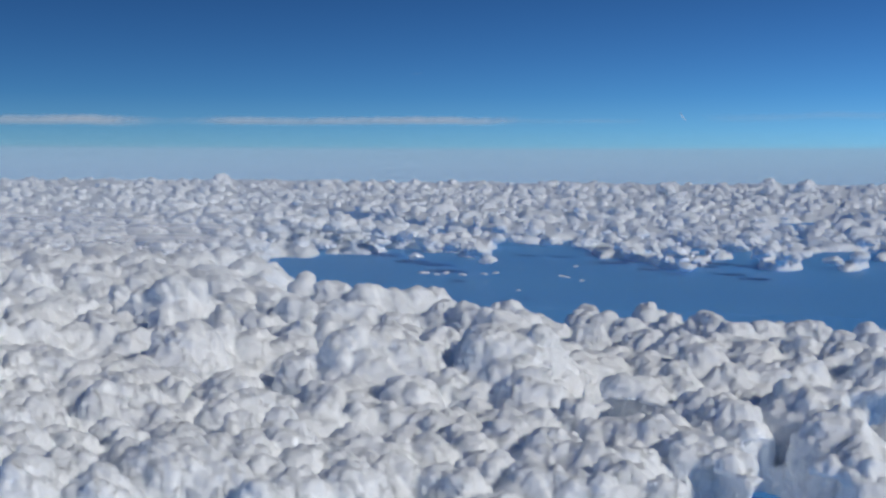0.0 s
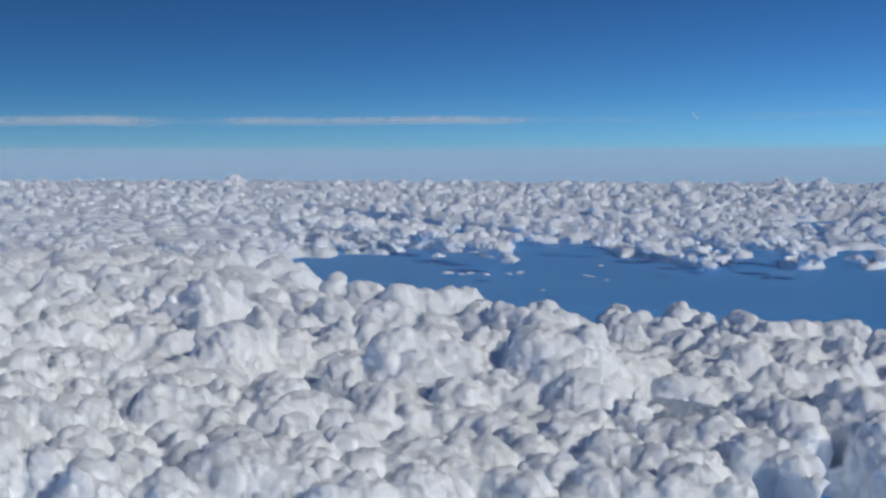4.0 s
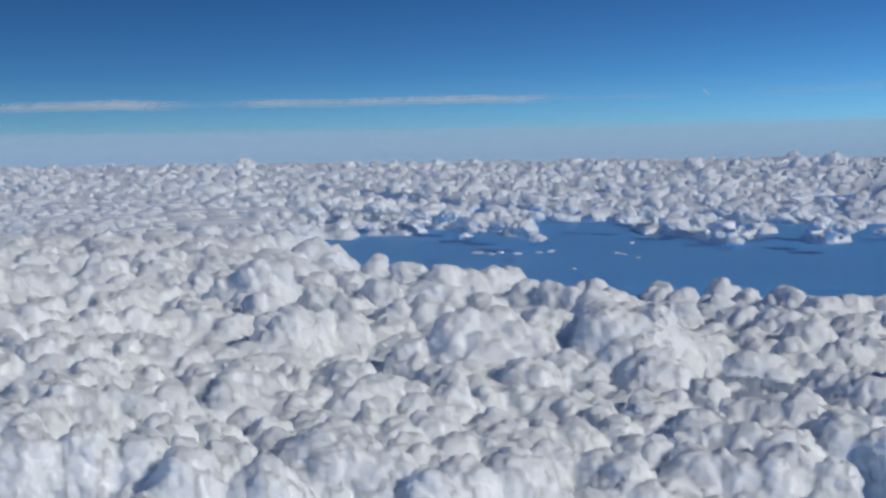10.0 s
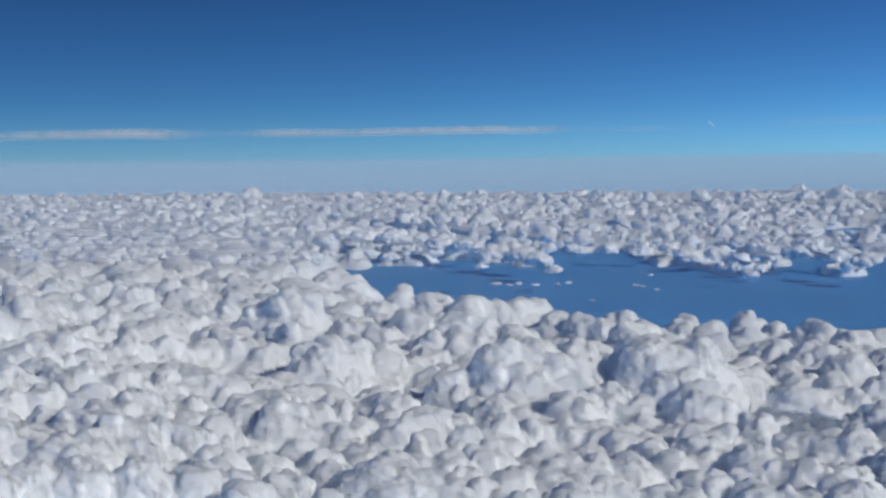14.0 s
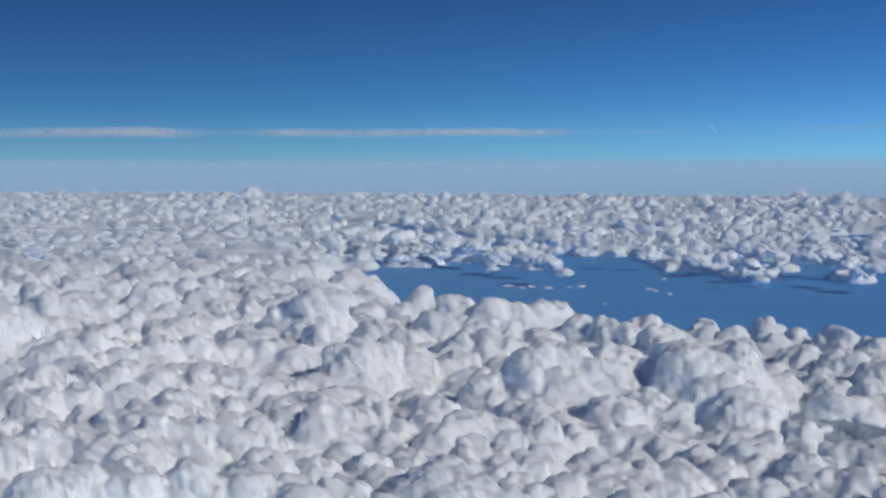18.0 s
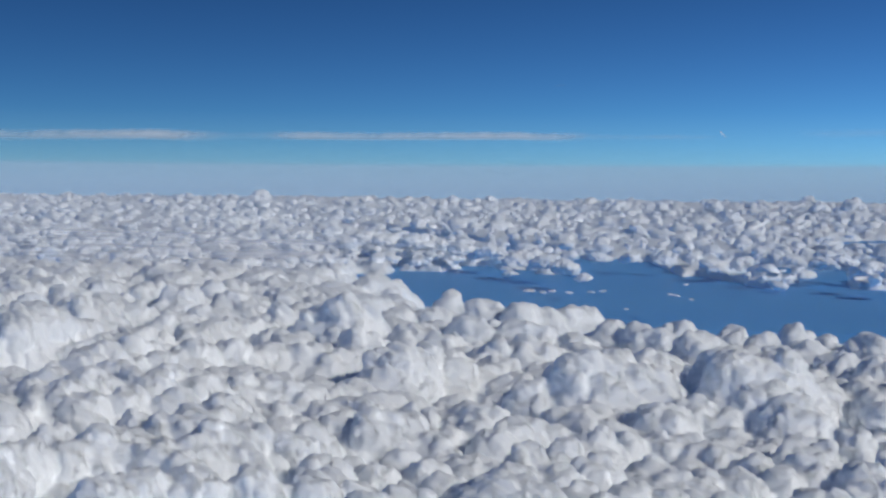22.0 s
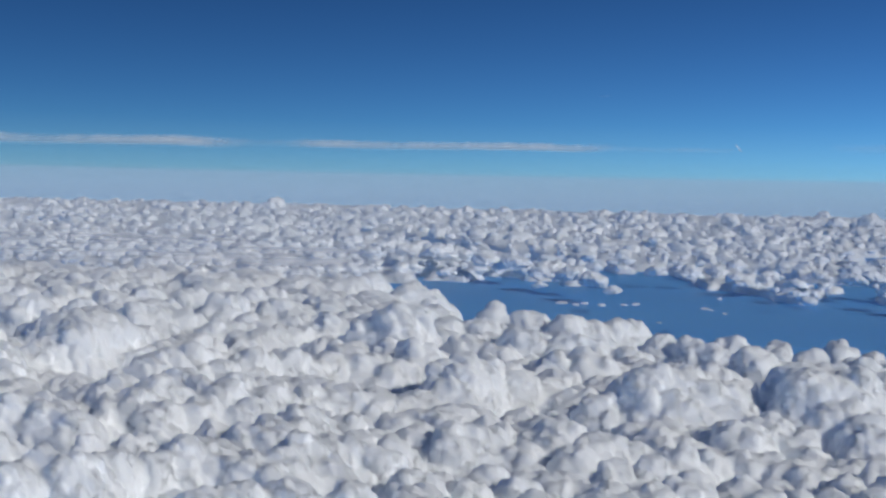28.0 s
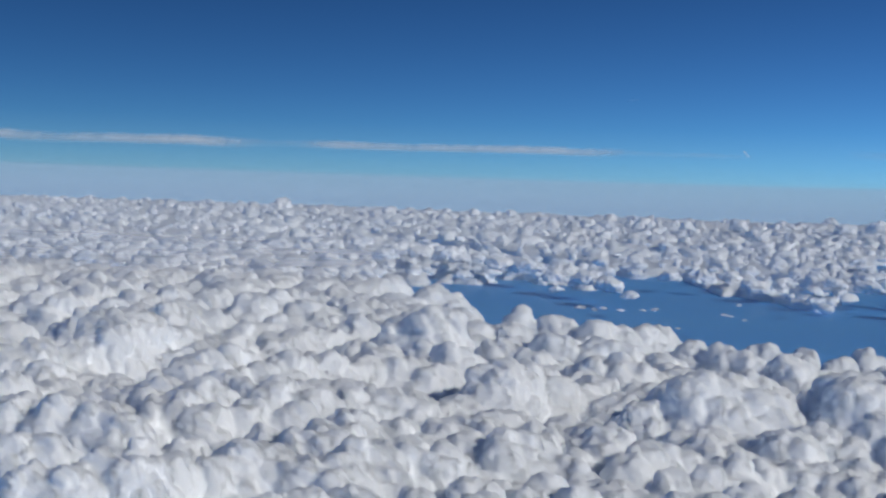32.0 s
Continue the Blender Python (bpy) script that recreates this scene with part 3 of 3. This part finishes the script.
near = Bank((-0.95, 0.31), (112, 560), (-0.048, 0.062), (0.0019, 0.0027, 0.0021), near_level)
hills = [(x, y, z, r) for x, y, z, r, _, _ in NAMED]
for mx, my, mz, r in hills:
    r = 1.1 * r * (r / my / 0.0215) ** 0.45
    heap(near, rng, mx, my, mz, r, 9, True, 0.8)

# lower heads that fill the bank between the heaps
cell = 0.042
for i in range(int(1.27 / cell)):
    for j in range(int(1.62 / cell)):
        uu, yy = -0.95 + (i + rng.random()) * cell, 112 * math.exp((j + rng.random()) * cell)
        r = rng.uniform(0.014, 0.036) * yy
        mx, mz = uu * yy, near_level(uu, yy) - rng.uniform(0.3, 1.5) - 0.4 * r - 4.2 * float(smooth(-0.25, 0.45, wave(uu, math.log(yy), 0.075, 1.3, 415)))
        if yy < near_end(uu) and opening(mx, yy) < 0.15:
            hills.append((mx, yy, mz, r))
            heap(near, rng, mx, yy, mz, r, 7, True, 0.7)
# the low floor of the bank, open over the gaps
yy = np.exp(near.w)[None]
bed = (-6.5 - 14 * opening(near.u[:, None] * yy, yy) - 30 * smooth(-40, -12, yy - near_end(near.u[:, None]))) / yy + 0.010 * wave(near.u[:, None], near.w[None], 0.03, 1.0, 411)
near.field = np.maximum(near.field, np.clip(bed[..., None] - near.s, -0.02, 0.02).astype(np.float32))
hollow = opening(near.u[:, None] * yy, yy)[..., None] * smooth(0.010, -0.006, near.s)
near.field = np.minimum(near.field, (0.02 - 0.06 * hollow).astype(np.float32))
near.soften(2)
place, f = near.skin()
place = frayed(place, f, ((0.017, 0.36), (0.0084, 0.46)), 430)

# each heap is cut out as a thing of its own, with the heads about its foot as its parts
spot = np.array(hills)
us, ws = near.u[::3], near.w[::3]
owner = np.empty((len(us), len(ws)), np.int32)
for k, uu in enumerate(us):
    yy = np.exp(ws)[:, None]
    owner[k] = (np.hypot(uu * yy - spot[:, 0], yy - spot[:, 1]) / spot[:, 3]).argmin(1)
first = place[f[:, 0]]
pick = (np.clip(np.rint((g - s[0]) / (s[1] - s[0])).astype(int), 0, len(s) - 1) for g, s in ((first[:, 0] / first[:, 1], us), (np.log(first[:, 1]), ws)))
mine = owner[tuple(pick)]
order = np.argsort(mine, kind="stable")
f, mine = f[order], mine[order]
cuts = np.searchsorted(mine, np.arange(len(hills) + 1))
clouds = {}


def largest(part):
    """The faces of the largest connected patch, and the rest."""
    used, local = np.unique(part, return_inverse=True)
    local = local.reshape(part.shape)
    tag = np.arange(len(used))
    while True:
        low = tag[local].min(1)
        then = tag.copy()
        np.minimum.at(then, local.ravel(), np.repeat(low, 4))
        then = then[then]
        if (then == tag).all():
            break
        tag = then
    mark = tag[local[:, 0]]
    most = np.bincount(mark).argmax()
    return part[mark == most], part[mark != most]


strays = []
for k, (mx, my, mz, r) in enumerate(hills):
    part = f[cuts[k]:cuts[k + 1]]
    if len(part) < 12:
        strays.append(part)
        continue
    part, rest = largest(part)
    strays.append(rest)
    used = np.unique(part)
    name = "cumulus_cloud" if k < len(NAMED) else "shoulder" if r > 0.018 * my else "tuft"
    ob = new(name, mesh_of(name, place[used] - (mx, my, mz), np.searchsorted(used, part), CLOUD))
    if k < len(NAMED):
        clouds[k] = tagged(ob, NAMED[k][4], "cloud", NAMED[k][5])
        ob.location = (mx, my, mz)
    else:
        host = min(clouds, key=lambda c: (hills[c][0] - mx) ** 2 + (hills[c][1] - my) ** 2)
        ob.parent = clouds[host]
        ob.location = Vector((mx, my, mz)) - Vector(hills[host][:3])

rest = np.concatenate(strays)
used = np.unique(rest)
tagged(new("cloud_folds", mesh_of("cloud_folds", place[used], np.searchsorted(used, rest), CLOUD)), "small shaded folds of white cloud between the heaps", "clouds", kind="stuff")

# ---- lone clouds beyond the gap ----
for rows_, label, group, flat in (
    (MID_BANK, "small white cumulus at the far side of the gap", "far bank", 0.7),
    (FAR_EDGE, "small white cumulus along the far edge of the gap", "far bank", 0.7),
    (SCRAPS, "tiny scrap of white cloud over the blue sea", "scraps in the gap", 0.35),
    (PEAKS, "distant cumulus tower standing up from the horizon", "towers on the horizon", 1.0),
):
    for px, py, pz, r in rows_:
        cloud(px, py, pz + (0.18 * r if py > 1300 else 0), r, label, group, flat)


# ---- haze along the horizon, as a glowing band, and thin high cloud ----
def haze_glow_material():
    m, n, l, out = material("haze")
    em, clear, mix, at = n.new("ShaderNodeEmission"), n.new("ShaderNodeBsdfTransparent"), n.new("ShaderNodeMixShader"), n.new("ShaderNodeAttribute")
    # the haze's brightness is put in as emission; no lamp stands there
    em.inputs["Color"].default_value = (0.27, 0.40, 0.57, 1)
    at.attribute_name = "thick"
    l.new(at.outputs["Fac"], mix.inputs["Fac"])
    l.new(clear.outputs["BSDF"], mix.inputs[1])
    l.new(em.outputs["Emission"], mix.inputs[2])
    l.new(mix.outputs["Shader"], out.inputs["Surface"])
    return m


a = np.linspace(0, 2 * np.pi, 181)
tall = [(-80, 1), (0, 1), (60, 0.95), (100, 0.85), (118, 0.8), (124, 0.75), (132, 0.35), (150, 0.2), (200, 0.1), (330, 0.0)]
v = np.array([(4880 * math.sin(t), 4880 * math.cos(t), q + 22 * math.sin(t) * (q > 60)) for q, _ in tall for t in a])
haze = tagged(new("backdrop", mesh_of("haze", v, grid_faces(len(tall), len(a)), haze_glow_material(), np.repeat([k for _, k in tall], len(a)))), "pale grey-blue band of haze along the horizon, its brightness put in as glow", "haze", kind="structure")
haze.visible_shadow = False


def airlight_material():
    """Thin blue haze in the air between the banks: airlight put into tinted see-through shells."""
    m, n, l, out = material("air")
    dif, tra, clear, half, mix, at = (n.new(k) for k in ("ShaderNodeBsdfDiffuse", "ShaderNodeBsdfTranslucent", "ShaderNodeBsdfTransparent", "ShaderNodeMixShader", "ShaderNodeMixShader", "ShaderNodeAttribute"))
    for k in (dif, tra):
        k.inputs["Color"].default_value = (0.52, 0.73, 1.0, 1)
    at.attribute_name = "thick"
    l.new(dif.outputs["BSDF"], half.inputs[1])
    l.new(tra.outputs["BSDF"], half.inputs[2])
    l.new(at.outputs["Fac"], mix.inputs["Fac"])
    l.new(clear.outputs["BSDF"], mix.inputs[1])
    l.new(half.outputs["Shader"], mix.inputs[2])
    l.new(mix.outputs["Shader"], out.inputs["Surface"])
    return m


AIRLIGHT = airlight_material()
# added round shells: their tint lifts the darks and blues the shadows beyond
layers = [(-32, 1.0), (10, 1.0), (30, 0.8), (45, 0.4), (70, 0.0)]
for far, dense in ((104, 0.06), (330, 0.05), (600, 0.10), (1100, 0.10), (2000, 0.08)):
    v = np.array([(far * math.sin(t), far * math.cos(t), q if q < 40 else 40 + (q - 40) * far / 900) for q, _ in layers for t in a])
    air = tagged(new("haze", mesh_of("haze", v, grid_faces(len(layers), len(a)), AIRLIGHT, np.repeat([k * dense for _, k in layers], len(a)))), "added shell of thin blue haze that stands in for airlight over the cloud deck", "haze", kind="stuff")
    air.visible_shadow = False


def streak(name, start, end, height, mat, label, category, sag=0.0, seed=1):
    """A long thin upright sheet of ice cloud with ragged edges, thickest along its middle."""
    rng = np.random.default_rng(seed)
    n = 160
    s = np.linspace(0, 1, n)
    wob = np.convolve(rng.normal(size=n + 24), np.ones(25) / 25, "valid")[:n]
    mid = np.array(start)[None] * (1 - s[:, None]) + np.array(end)[None] * s[:, None]
    verts, thick = [], []
    for k in (-1, -0.6, -0.25, 0, 0.25, 0.6, 1):
        p = mid.copy()
        p[:, 2] += (k * 0.5 + 0.25 * wob) * height + sag * np.sin(np.pi * s)
        p[:, 1] += k * height
        verts.append(p)
        thick.append((1 - abs(k)) ** 0.7 * np.clip(np.minimum(s, 1 - s) * 8, 0, 1) * np.clip(0.75 + 0.7 * wob, 0.2, 1))
    return tagged(new(name, mesh_of(name, np.concatenate(verts), grid_faces(7, n), mat, np.concatenate(thick))), label, category)


CIRRUS = veil_material("cirrus", 0.02, 0.12, 0.42, 0.85, (1, 3, 3), (0.86, 0.93, 1.0))
FAINT = veil_material("thin_cirrus", 0.02, 0.2, 0.6, 0.22, (1, 3, 3), (0.86, 0.93, 1.0))
TRAIL = veil_material("vapour", 0.3, 0.0, 0.2, 0.9)
streak("cirrus_streak", (-330, 1133, 84.8), (-30, 1189, 87.6), 10, CIRRUS, "long thin white streak of cirrus above the horizon", "cloud", seed=3)
streak("cirrus_streak", (-700, 1040, 83), (-360, 1122, 84), 12, CIRRUS, "broad thin white streak of cirrus above the horizon", "cloud", seed=5)
streak("cirrus_streak", (95, 819, 75.0), (250, 819, 77.5), 7, FAINT, "faint thin wisp of cirrus in the blue sky", "cloud", seed=9)
streak("cirrus_streak", (-430, 1105, 83.4), (-290, 1141, 84.9), 8, FAINT, "faint thin thread of cirrus between two streaks", "cloud", seed=12)
streak("cirrus_streak", (-60, 1185, 87.2), (90, 1210, 88.6), 6, FAINT, "faint tapering end of a streak of cirrus", "cloud", seed=14)
streak("contrail", (397, 4000, 225), (418, 4000, 203), 11, TRAIL, "short white contrail high in the blue sky", "contrail", seed=7)
streak("contrail", (-50, 440, 73.9), (-46, 440, 74.4), 0.6, FAINT, "tiny faint contrail high in the blue sky", "contrail", seed=8)


# ---- mist drifting over the deck ----
MIST = veil_material("mist", 0.012, 0.32, 0.70, 0.42, (0.7, 1.2, 1))
u, y = np.meshgrid(np.linspace(-0.62, -0.15, 110), np.geomspace(415, 1150, 80))
for lift, seed in ((0.0, 1),):
    fadeout = smooth(-0.20, -0.30, u + 0.03 * np.sin(y / 40 + seed)) * smooth(415, 500, y) * smooth(1150, 760, y)
    z = 8.5 + lift + 0.5 * vapour(np.stack([u * y / 30, y / 50, 0 * y + seed], -1).reshape(-1, 3), seed).reshape(u.shape)
    tagged(new("mist_veil", mesh_of("mist_veil", np.stack([u * y, y, z], -1).reshape(-1, 3), grid_faces(*u.shape), MIST, fadeout)), "thin pale veil of mist drifting over the cloud tops", "mist", kind="stuff")
